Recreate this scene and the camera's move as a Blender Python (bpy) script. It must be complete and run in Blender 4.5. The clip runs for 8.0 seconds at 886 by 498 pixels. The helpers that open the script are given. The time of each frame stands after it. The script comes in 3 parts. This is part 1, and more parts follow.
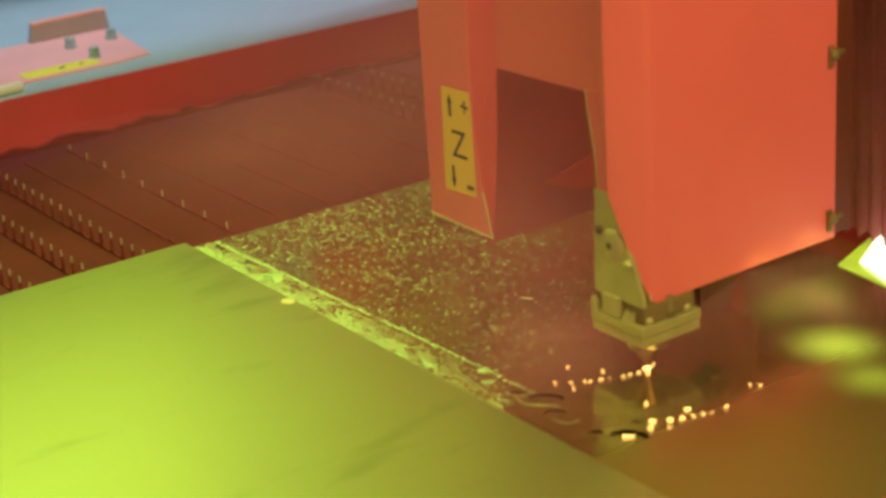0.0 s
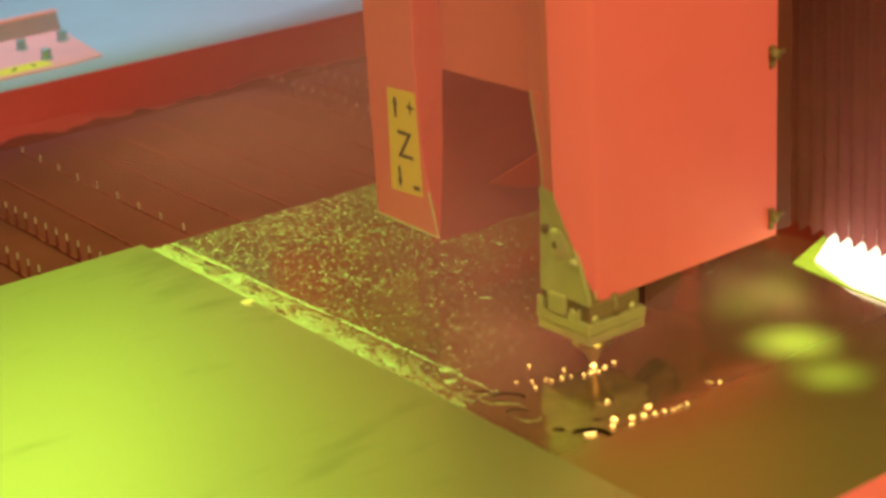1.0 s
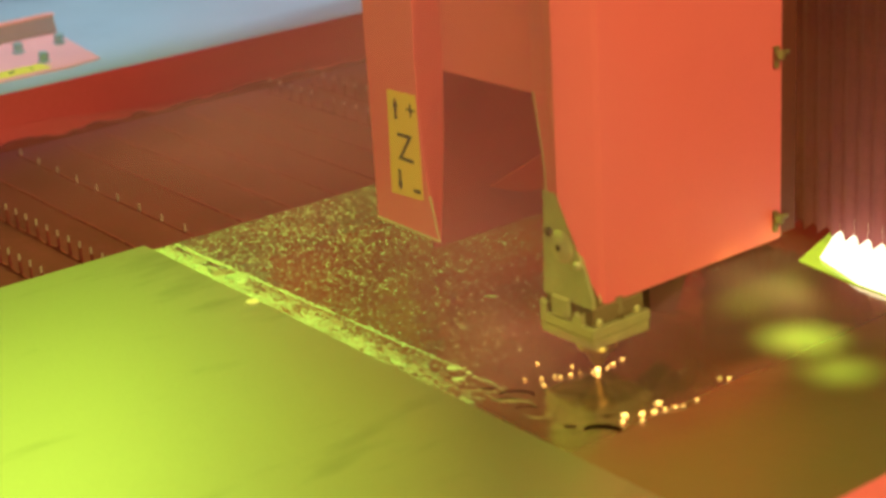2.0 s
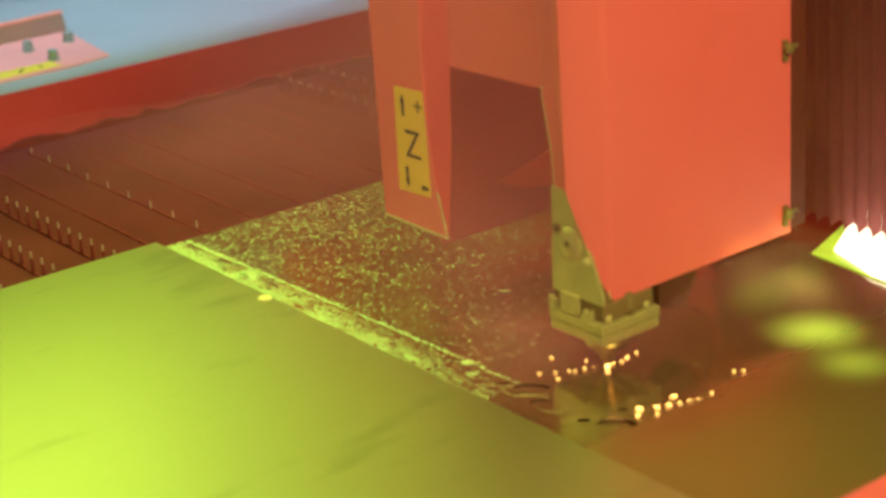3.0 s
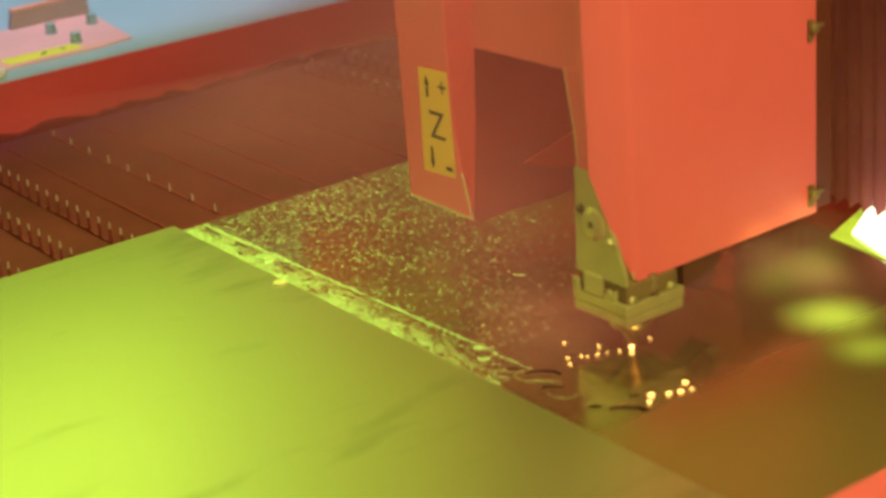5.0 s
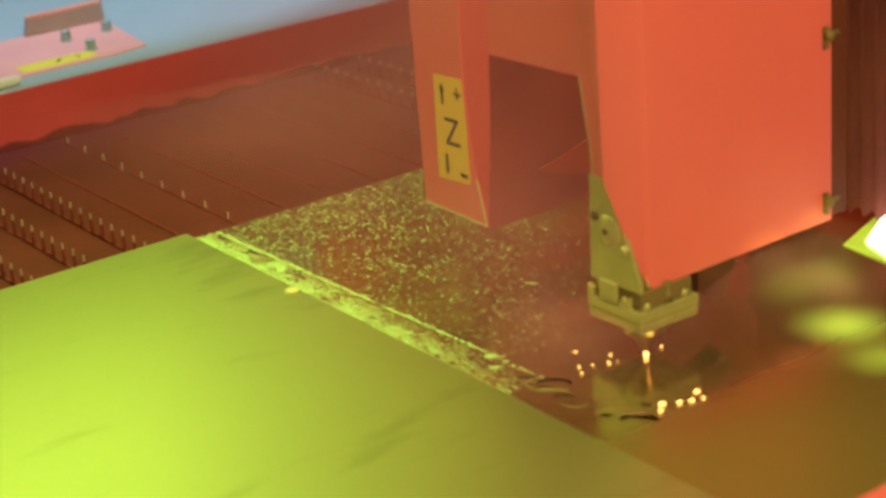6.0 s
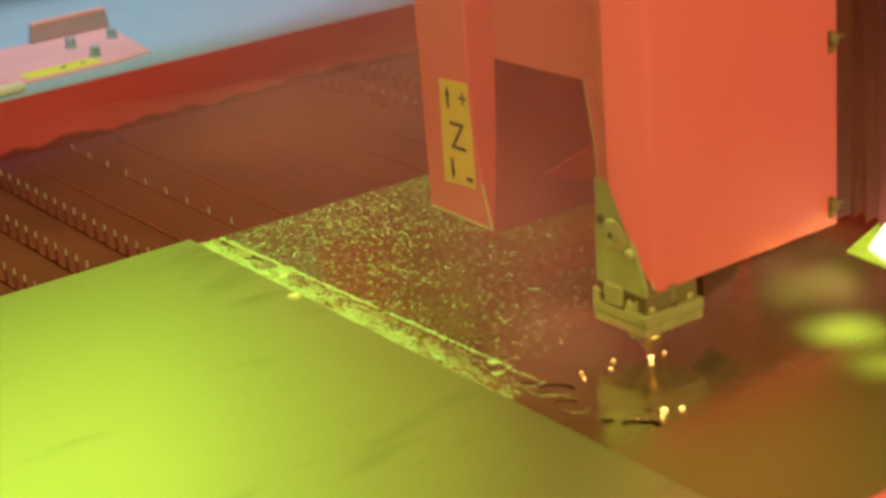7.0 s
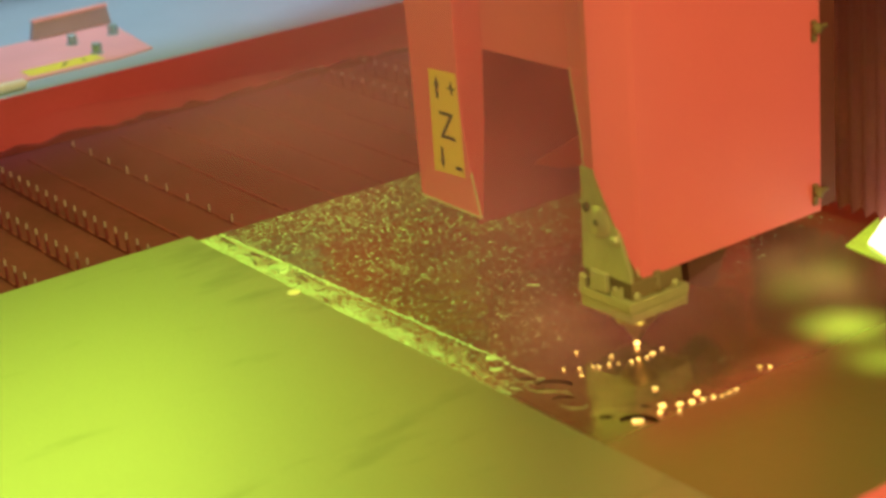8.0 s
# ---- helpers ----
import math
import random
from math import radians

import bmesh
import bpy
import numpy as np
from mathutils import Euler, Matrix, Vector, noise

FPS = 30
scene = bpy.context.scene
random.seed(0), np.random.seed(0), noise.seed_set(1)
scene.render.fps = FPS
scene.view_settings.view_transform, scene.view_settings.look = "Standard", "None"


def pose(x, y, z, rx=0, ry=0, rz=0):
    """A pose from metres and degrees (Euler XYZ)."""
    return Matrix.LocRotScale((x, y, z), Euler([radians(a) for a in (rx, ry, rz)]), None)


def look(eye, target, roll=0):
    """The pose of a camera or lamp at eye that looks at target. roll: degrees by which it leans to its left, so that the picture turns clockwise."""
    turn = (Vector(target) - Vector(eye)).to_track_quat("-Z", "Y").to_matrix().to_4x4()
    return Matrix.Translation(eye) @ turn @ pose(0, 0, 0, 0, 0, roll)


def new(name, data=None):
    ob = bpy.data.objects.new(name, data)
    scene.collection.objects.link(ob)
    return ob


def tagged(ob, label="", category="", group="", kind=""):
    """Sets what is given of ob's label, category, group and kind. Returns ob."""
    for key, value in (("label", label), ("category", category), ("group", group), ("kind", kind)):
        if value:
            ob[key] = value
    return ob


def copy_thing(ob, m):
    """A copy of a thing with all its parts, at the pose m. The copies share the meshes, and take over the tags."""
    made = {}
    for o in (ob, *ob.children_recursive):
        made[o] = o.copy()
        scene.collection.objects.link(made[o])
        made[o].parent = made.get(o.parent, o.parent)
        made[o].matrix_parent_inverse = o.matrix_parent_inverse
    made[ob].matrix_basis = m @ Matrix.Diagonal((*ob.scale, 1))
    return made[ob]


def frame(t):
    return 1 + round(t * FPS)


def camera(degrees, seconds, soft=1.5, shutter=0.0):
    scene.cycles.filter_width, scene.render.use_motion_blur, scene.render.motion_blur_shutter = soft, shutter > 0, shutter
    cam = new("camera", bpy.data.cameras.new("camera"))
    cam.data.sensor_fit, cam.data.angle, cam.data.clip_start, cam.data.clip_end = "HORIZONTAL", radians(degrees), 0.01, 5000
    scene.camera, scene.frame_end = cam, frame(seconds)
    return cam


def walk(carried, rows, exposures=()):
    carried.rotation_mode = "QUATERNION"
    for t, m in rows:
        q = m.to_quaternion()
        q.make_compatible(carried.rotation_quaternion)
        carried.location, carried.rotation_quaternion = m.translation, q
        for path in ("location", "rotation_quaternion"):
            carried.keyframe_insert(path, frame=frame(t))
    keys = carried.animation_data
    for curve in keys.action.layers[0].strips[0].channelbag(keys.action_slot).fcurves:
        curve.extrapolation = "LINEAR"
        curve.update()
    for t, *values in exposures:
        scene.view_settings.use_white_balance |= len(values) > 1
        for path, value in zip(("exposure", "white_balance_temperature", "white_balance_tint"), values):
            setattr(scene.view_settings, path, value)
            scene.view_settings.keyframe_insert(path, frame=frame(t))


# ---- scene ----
cam = camera(28.153, 8.0, soft=3.1)
PATH = [
    (0, (2.0717, -0.9880, 1.6722), (0.7570, -0.0916, 1.0739), -4.028),
    (0.5, (2.0676, -0.9918, 1.6689), (0.7673, -0.0755, 1.0690), -3.640),
    (1, (2.0667, -1.0081, 1.6748), (0.7839, -0.0680, 1.0744), -3.671),
    (1.5, (2.0587, -1.0212, 1.6674), (0.7818, -0.0682, 1.0747), -3.530),
    (3, (2.0452, -1.0311, 1.6578), (0.7646, -0.0841, 1.0633), -4.140),
    (3.5, (2.0537, -1.0168, 1.6625), (0.7668, -0.0828, 1.0614), -4.163),
    (4, (2.0552, -1.0080, 1.6614), (0.7655, -0.0817, 1.0541), -4.637),
    (4.5, (2.0551, -1.0050, 1.6641), (0.7622, -0.0874, 1.0505), -4.732),
    (6, (2.0582, -0.9943, 1.6642), (0.7491, -0.0954, 1.0574), -4.865),
    (6.5, (2.0573, -0.9914, 1.6583), (0.7431, -0.0959, 1.0577), -4.831),
    (7, (2.0613, -0.9905, 1.6596), (0.7460, -0.0948, 1.0614), -4.907),
    (7.5, (2.0606, -0.9860, 1.6558), (0.7440, -0.0916, 1.0586), -4.920),
    (8, (2.0675, -0.9817, 1.6618), (0.7494, -0.0935, 1.0587), -5.190),
]
walk(cam, [(t, look(eye, target, roll)) for t, eye, target, roll in PATH],
     [(0, -0.02), (0.5, 0.13), (1.5, 0.16), (3, 0.18), (4.5, 0.14), (6, 0.1), (7, 0.07), (8, 0.07)])
cam.data.dof.use_dof = True
cam.data.dof.focus_distance = 2.36
cam.data.dof.aperture_fstop = 4.0

# ---- light ----
world = bpy.data.worlds.new("hall_air")
scene.world = world
world.use_nodes = True
world.node_tree.nodes["Background"].inputs[0].default_value = (0.75, 0.62, 0.5, 1)
world.node_tree.nodes["Background"].inputs[1].default_value = 0.05


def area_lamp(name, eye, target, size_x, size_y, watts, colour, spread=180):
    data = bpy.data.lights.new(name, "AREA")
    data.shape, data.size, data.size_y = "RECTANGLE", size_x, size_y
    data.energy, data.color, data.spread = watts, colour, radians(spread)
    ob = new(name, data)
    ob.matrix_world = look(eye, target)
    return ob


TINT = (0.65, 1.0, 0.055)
area_lamp("tinted_window_light", (-0.66, -0.36, 1.74), (0.6, -0.36, 1.62), 1.35, 0.85, 12.0, TINT)
# added dimmer lamp, no window known here: softens the sheet's brightness falloff
area_lamp("sheet_fill_light", (-0.66, 0.63, 1.74), (0.6, 0.63, 1.62), 0.62, 0.85, 1.9, TINT)
area_lamp("front_light", (2.5, -0.30, 2.4), (0.6, 0.25, 0.95), 0.9, 0.9, 43.0, (0.97, 1.0, 0.165))
# added fill from above the bed, lifts the dark slats and tray
area_lamp("cabin_fill_light", (0.30, 0.45, 2.4), (0.30, 0.45, 0.85), 1.1, 1.9, 6.5, (0.85, 1.0, 0.08), 74)
# added warm fill that raises the shadows everywhere
area_lamp("hall_fill_light", (0.9, -0.2, 3.95), (0.9, -0.2, 0), 3.0, 3.0, 15.0, (1.0, 0.62, 0.44))
area_lamp("outside_light", (-1.11, 0.60, 1.40), (-1.11, 0.60, 0.9), 0.72, 2.6, 5.1, (0.76, 0.92, 1.0), 46)


# added spots without a known source, for the green light pools on the plate
def pool_spot(eye, target, watts, cone, blend):
    data = bpy.data.lights.new("pool_spot", "SPOT")
    data.energy, data.color, data.spot_size, data.spot_blend, data.shadow_soft_size = watts, (0.52, 1.0, 0.08), radians(cone), blend, 0.03
    new("pool_spot", data).matrix_world = look(eye, target)


pool_spot((0.92, 0.31, 2.20), (0.829, 0.377, 0.85), 1450.0, 4.2, 1.0)
pool_spot((1.52, -0.47, 1.75), (0.712, 0.415, 0.85), 850.0, 2.2, 1.0)
pool_spot((1.50, -0.40, 1.75), (0.705, 0.495, 0.85), 800.0, 2.1, 1.0)
pool_spot((1.03, 0.26, 2.20), (0.915, 0.340, 0.85), 500.0, 3.4, 1.0)
scene.view_settings.exposure = 0.0


# ---- materials ----
def material(name, colour, rough=0.5, metal=0.0, grain=40.0, grain_amount=0.12, stain=4.0, stain_amount=0.15,
             bump=0.05, rough_var=0.1, stain_colour=None, emission=0.0, stretch=(1, 1, 1), coat=0.0, stain_range=(0.42, 0.72)):
    m = bpy.data.materials.new(name)
    m.use_nodes = True
    nt = m.node_tree
    n, l = nt.nodes, nt.links
    b = n["Principled BSDF"]
    tc = n.new("ShaderNodeTexCoord")
    mp = n.new("ShaderNodeMapping")
    mp.inputs["Scale"].default_value = stretch
    l.new(tc.outputs["Object"], mp.inputs["Vector"])
    fine, big = n.new("ShaderNodeTexNoise"), n.new("ShaderNodeTexNoise")
    fine.inputs["Scale"].default_value, fine.inputs["Detail"].default_value = grain, 6
    big.inputs["Scale"].default_value, big.inputs["Detail"].default_value = stain, 4
    l.new(mp.outputs["Vector"], fine.inputs["Vector"])
    l.new(mp.outputs["Vector"], big.inputs["Vector"])
    base = (*colour, 1)
    dark = (*(stain_colour or [c * 0.55 for c in colour]), 1)
    ramp = n.new("ShaderNodeMapRange")
    ramp.inputs[1].default_value, ramp.inputs[2].default_value = stain_range
    l.new(big.outputs[0], ramp.inputs[0])
    sc = n.new("ShaderNodeMath")
    sc.operation = "MULTIPLY"
    sc.inputs[1].default_value = stain_amount
    l.new(ramp.outputs[0], sc.inputs[0])
    mix = n.new("ShaderNodeMix")
    mix.data_type = "RGBA"
    mix.inputs["A"].default_value, mix.inputs["B"].default_value = base, dark
    l.new(sc.outputs[0], mix.inputs["Factor"])
    mix2 = n.new("ShaderNodeMix")
    mix2.data_type = "RGBA"
    mix2.blend_type = "OVERLAY"
    mix2.inputs["Factor"].default_value = grain_amount
    l.new(mix.outputs["Result"], mix2.inputs["A"])
    l.new(fine.outputs[0], mix2.inputs["B"])
    l.new(mix2.outputs["Result"], b.inputs["Base Color"])
    rr = n.new("ShaderNodeMapRange")
    rr.inputs[3].default_value, rr.inputs[4].default_value = max(0.02, rough - rough_var), min(1, rough + rough_var)
    l.new(big.outputs[0], rr.inputs[0])
    l.new(rr.outputs[0], b.inputs["Roughness"])
    b.inputs["Metallic"].default_value = metal
    b.inputs["Coat Weight"].default_value = coat
    if bump:
        bp = n.new("ShaderNodeBump")
        bp.inputs["Strength"].default_value, bp.inputs["Distance"].default_value = bump, 0.002
        l.new(fine.outputs[0], bp.inputs["Height"])
        l.new(bp.outputs[0], b.inputs["Normal"])
    if emission:
        b.inputs["Emission Color"].default_value, b.inputs["Emission Strength"].default_value = base, emission
    return m


RED = material("red_powder_coat", (0.80, 0.125, 0.27), 0.42, 0, 220, 0.05, 3, 0.15, 0.06, 0.06)
RED_DULL = material("dusty_red_paint", (0.64, 0.075, 0.10), 0.6, 0, 120, 0.12, 5, 0.5, 0.1, 0.1, (0.40, 0.055, 0.06))
WALL_RED = material("dusty_wall_red_paint", (0.70, 0.075, 0.20), 0.55, 0, 120, 0.1, 4, 0.4, 0.08, 0.1, (0.46, 0.055, 0.12))
# far side of the head: slightly darker than the cover's red
SIDE_RED = material("inner_side_red_paint", (0.74, 0.10, 0.14), 0.6, 0, 90, 0.15, 6, 0.5, 0.1, 0.1)
# inner panels of the head: darker than the cover's red
INNER_RED = material("darker_inner_red_paint", (0.42, 0.062, 0.13), 0.65, 0, 90, 0.15, 6, 0.5, 0.1, 0.1)
BELLOWS = material("maroon_bellows_cloth", (0.58, 0.17, 0.22), 0.75, 0, 150, 0.15, 6, 0.3, 0.1, 0.1)
SHEET = material("brushed_clean_steel", (0.46, 0.46, 0.41), 0.42, 1.0, 160, 0.10, 3.0, 0.8, 0.03, 0.03, (0.30, 0.31, 0.26), stretch=(4.5, 1.5, 1), stain_range=(0.55, 0.72))
PLATE = material("mirror_cut_steel", (0.57, 0.40, 0.36), 0.14, 0.89, 160, 0.12, 9, 0.4, 0.03, 0.06, (0.36, 0.23, 0.20))


def add_ground_band(m):
    """A ground, rough band along the plate's cut edge."""
    n, l = m.node_tree.nodes, m.node_tree.links
    b = n["Principled BSDF"]
    tc, sep = n.new("ShaderNodeTexCoord"), n.new("ShaderNodeSeparateXYZ")
    l.new(tc.outputs["Object"], sep.inputs[0])

    def ramp(src, a, c):
        q = n.new("ShaderNodeMapRange")
        q.inputs[1].default_value, q.inputs[2].default_value = a, c
        l.new(src, q.inputs[0])
        return q.outputs[0]

    def times(a, c):
        q = n.new("ShaderNodeMath")
        q.operation = "MULTIPLY"
        l.new(a, q.inputs[0])
        l.new(c, q.inputs[1])
        return q.outputs[0]

    patch = n.new("ShaderNodeTexNoise")
    patch.inputs["Scale"].default_value, patch.inputs["Detail"].default_value = 130, 6
    mp = n.new("ShaderNodeMapping")
    mp.inputs["Scale"].default_value = (0.4, 1, 1)
    l.new(tc.outputs["Object"], mp.inputs["Vector"])
    l.new(mp.outputs["Vector"], patch.inputs["Vector"])
    band = times(times(ramp(sep.outputs["Y"], 0.060, 0.018), ramp(sep.outputs["X"], 0.72, 0.60)), ramp(patch.outputs[0], 0.34, 0.66))
    for socket, value in (("Roughness", (0.55,) * 3), ("Base Color", (0.44, 0.44, 0.40))):
        old = b.inputs[socket].links[0].from_socket
        mix = n.new("ShaderNodeMix")
        mix.data_type = "RGBA"
        mix.inputs["B"].default_value = (*value, 1)
        l.new(band, mix.inputs["Factor"])
        l.new(old, mix.inputs["A"])
        l.new(mix.outputs["Result"], b.inputs[socket])
    # near end: duller and rougher, with red bounce light put into its brown
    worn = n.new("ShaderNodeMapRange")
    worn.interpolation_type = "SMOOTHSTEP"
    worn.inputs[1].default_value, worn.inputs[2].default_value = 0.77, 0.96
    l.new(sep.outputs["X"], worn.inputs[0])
    dulled_bounce = worn.outputs[0]
    mix = n.new("ShaderNodeMix")
    mix.data_type = "RGBA"
    mix.inputs["B"].default_value = (0.45, 0.45, 0.45, 1)
    l.new(dulled_bounce, mix.inputs["Factor"])
    l.new(b.inputs["Roughness"].links[0].from_socket, mix.inputs["A"])
    l.new(mix.outputs["Result"], b.inputs["Roughness"])
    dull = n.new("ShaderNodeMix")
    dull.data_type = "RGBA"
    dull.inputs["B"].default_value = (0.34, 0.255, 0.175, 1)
    l.new(dulled_bounce, dull.inputs["Factor"])
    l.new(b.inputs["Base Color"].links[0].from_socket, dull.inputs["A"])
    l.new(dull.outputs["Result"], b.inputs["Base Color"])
    q = n.new("ShaderNodeMapRange")
    q.inputs[3].default_value, q.inputs[4].default_value = b.inputs["Metallic"].default_value, 0.7
    l.new(band, q.inputs[0])
    l.new(q.outputs[0], b.inputs["Metallic"])
    # heat has buckled the thin plate a little
    waves, warp = n.new("ShaderNodeTexNoise"), n.new("ShaderNodeBump")
    waves.inputs["Scale"].default_value, waves.inputs["Detail"].default_value = 22, 2
    l.new(tc.outputs["Object"], waves.inputs["Vector"])
    warp.inputs["Strength"].default_value, warp.inputs["Distance"].default_value = 0.28, 0.004
    l.new(waves.outputs[0], warp.inputs["Height"])
    l.new(b.inputs["Normal"].links[0].from_socket, warp.inputs["Normal"])
    l.new(warp.outputs[0], b.inputs["Normal"])


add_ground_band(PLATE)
SEAM = material("brown_sealing_strip", (0.13, 0.020, 0.030), 0.6, 0, 150, 0.1, 8, 0.3, 0.05, 0.1)
DROSS = material("pale_metal_dross", (0.56, 0.78, 0.60), 0.45, 0.4, 400, 0.2, 60, 0.4, 0.1, 0.15)
BURR = material("dull_melted_steel", (0.34, 0.30, 0.22), 0.45, 0.5, 300, 0.2, 60, 0.4, 0.1, 0.1)
SLAT = material("burnt_slat_steel", (0.22, 0.021, 0.060), 0.75, 0.1, 120, 0.3, 14, 0.6, 0.2, 0.15, (0.20, 0.022, 0.05))
TIP = material("worn_slat_tip_steel", (0.52, 0.36, 0.50), 0.45, 0.1, 200, 0.2, 30, 0.4, 0.1, 0.1)
SOOT = material("sooty_tray_steel", (0.14, 0.011, 0.045), 0.8, 0.1, 60, 0.3, 6, 0.5, 0.2, 0.1)
LEDGE = material("blue_grey_painted_ledge", (0.38, 0.49, 0.60), 0.45, 0, 120, 0.06, 4, 0.2, 0.05, 0.08)
# the bracket's pink with haze and shade mixed into the colour
HAZY_PINK = material("hazed_shaded_pink", (0.42, 0.33, 0.42), 0.5, 0, 150, 0.06, 6, 0.2, 0.05, 0.06)
PINK = material("pale_red_bracket_paint", (0.88, 0.41, 0.42), 0.4, 0, 150, 0.06, 6, 0.2, 0.05, 0.06)
YELLOW = material("yellow_sticker_vinyl", (0.88, 0.50, 0.13), 0.45, 0, 300, 0.04, 10, 0.15, 0.02, 0.05)
# sticker yellow again, shifted in colour for the cooler light on the ledge
COOL_LIT_YELLOW = material("cool_lit_yellow_vinyl", (0.85, 0.74, 0.08), 0.45, 0, 300, 0.04, 10, 0.15, 0.02, 0.05)
BURNT = material("burnt_black_slag", (0.09, 0.06, 0.05), 0.55, 0.2, 200, 0.2, 40, 0.4, 0.2, 0.1)
BLACK = material("black_print", (0.025, 0.022, 0.02), 0.6, 0, 300, 0.05, 10, 0.1, 0.0, 0.05)
STEEL = material("satin_machined_steel", (0.54, 0.43, 0.35), 0.38, 0.45, 200, 0.12, 25, 0.35, 0.05, 0.08)
EDGE = material("bare_cut_edge_steel", (0.62, 0.52, 0.46), 0.4, 0.4, 200, 0.1, 20, 0.2, 0.02, 0.05)
COPPER = material("copper_nozzle", (0.42, 0.27, 0.18), 0.3, 0.9, 200, 0.1, 30, 0.2, 0.02, 0.05)
SILVER = material("bright_turned_steel", (0.85, 0.80, 0.95), 0.3, 0.1, 200, 0.05, 20, 0.1, 0.02, 0.05)
BOLT = material("dark_zinc_bolt", (0.32, 0.48, 0.50), 0.4, 0.6, 200, 0.1, 30, 0.2, 0.02, 0.05)
RUBBER = material("dark_knob_rubber", (0.20, 0.11, 0.09), 0.6, 0, 200, 0.1, 20, 0.2, 0.03, 0.05)
MAROON = material("dark_maroon_plastic", (0.10, 0.018, 0.035), 0.6, 0, 200, 0.1, 20, 0.2, 0.03, 0.05)
CONCRETE = material("grey_hall_concrete", (0.32, 0.31, 0.30), 0.8, 0, 40, 0.2, 2, 0.3, 0.1, 0.1)
PLASTER = material("dusty_hall_wall_paint", (0.45, 0.44, 0.42), 0.8, 0, 60, 0.1, 1.5, 0.25, 0.05, 0.05)
# glow standing in for the bright light under the bellows, then its green halo
WHITE_GLOW = material("white_light_glow", (0.95, 1.0, 0.72), 0.4, 0, 50, 0.0, 5, 0.0, 0.0, 0.0, emission=1.5)
HALO_GLOW = material("green_halo_glow", (0.50, 0.66, 0.06), 0.3, 0, 50, 0.0, 30, 0.8, 0.0, 0.0, emission=0.5)
SPARK = material("molten_spark", (1.0, 0.62, 0.16), 0.4, 0, 50, 0.0, 5, 0.0, 0.0, 0.0, emission=5.0)


def smoke_material():
    """Thin smoke: mostly clear, thickest in the middle of a puff, uneven."""
    m = bpy.data.materials.new("thin_cutting_smoke")
    m.use_nodes = True
    n, l = m.node_tree.nodes, m.node_tree.links
    n.remove(n["Principled BSDF"])
    tc, dist = n.new("ShaderNodeTexCoord"), n.new("ShaderNodeVectorMath")
    flat = n.new("ShaderNodeMapping")
    flat.inputs["Location"].default_value = (-1, -1, 0)
    flat.inputs["Scale"].default_value = (2, 2, 0)
    l.new(tc.outputs["Generated"], flat.inputs["Vector"])
    dist.operation = "LENGTH"
    l.new(flat.outputs["Vector"], dist.inputs[0])
    fall = n.new("ShaderNodeMapRange")
    fall.interpolation_type = "SMOOTHSTEP"
    fall.inputs[1].default_value, fall.inputs[2].default_value = 1.0, 0.25
    l.new(dist.outputs["Value"], fall.inputs[0])
    cloud = n.new("ShaderNodeTexNoise")
    cloud.inputs["Scale"].default_value, cloud.inputs["Detail"].default_value = 4.0, 3
    l.new(tc.outputs["Object"], cloud.inputs["Vector"])
    thick = n.new("ShaderNodeMapRange")
    thick.inputs[1].default_value, thick.inputs[2].default_value = 0.25, 0.75
    thick.inputs[3].default_value, thick.inputs[4].default_value = 0.10, 0.26
    l.new(cloud.outputs[0], thick.inputs[0])
    amount = n.new("ShaderNodeMath")
    amount.operation = "MULTIPLY"
    l.new(fall.outputs[0], amount.inputs[0])
    l.new(thick.outputs[0], amount.inputs[1])
    clear, soft, through_light, both, mixed = (n.new("ShaderNodeBsdfTransparent"), n.new("ShaderNodeBsdfDiffuse"), n.new("ShaderNodeBsdfTranslucent"),
                                               n.new("ShaderNodeMixShader"), n.new("ShaderNodeMixShader"))
    soft.inputs[0].default_value = through_light.inputs[0].default_value = (0.88, 0.30, 0.86, 1)
    l.new(soft.outputs[0], both.inputs[1])
    l.new(through_light.outputs[0], both.inputs[2])
    l.new(amount.outputs[0], mixed.inputs[0])
    l.new(clear.outputs[0], mixed.inputs[1])
    l.new(both.outputs[0], mixed.inputs[2])
    l.new(mixed.outputs[0], n["Material Output"].inputs["Surface"])
    return m


SMOKE = smoke_material()


# ---- mesh helpers ----
def box(bm, x0, x1, y0, y1, z0, z1, bevel=0.0):
    made = bmesh.ops.create_cube(bm, size=1)["verts"]
    for v in made:
        v.co = Vector(((x0 + x1) / 2 + v.co.x * (x1 - x0), (y0 + y1) / 2 + v.co.y * (y1 - y0), (z0 + z1) / 2 + v.co.z * (z1 - z0)))
    if bevel:
        edges = list({e for v in made for e in v.link_edges})
        bmesh.ops.bevel(bm, geom=edges, offset=bevel, segments=2, affect="EDGES", profile=0.6)
    return bm


def lathe(bm, profile, centre=(0, 0, 0), axis="z", sides=24):
    """A turned solid from (radius, height) pairs."""
    rings = []
    for r, h in profile:
        ring = []
        for i in range(sides):
            a = 2 * math.pi * i / sides
            p = (r * math.cos(a), r * math.sin(a), h)
            if axis == "x":
                p = (h, r * math.cos(a), r * math.sin(a))
            if axis == "y":
                p = (r * math.sin(a), h, r * math.cos(a))
            ring.append(bm.verts.new(Vector(p) + Vector(centre)))
        rings.append(ring)
    for a, b in zip(rings, rings[1:]):
        for i in range(sides):
            bm.faces.new((a[i], a[(i + 1) % sides], b[(i + 1) % sides], b[i]))
    bm.faces.new(rings[0][::-1])
    bm.faces.new(rings[-1])
    return bm


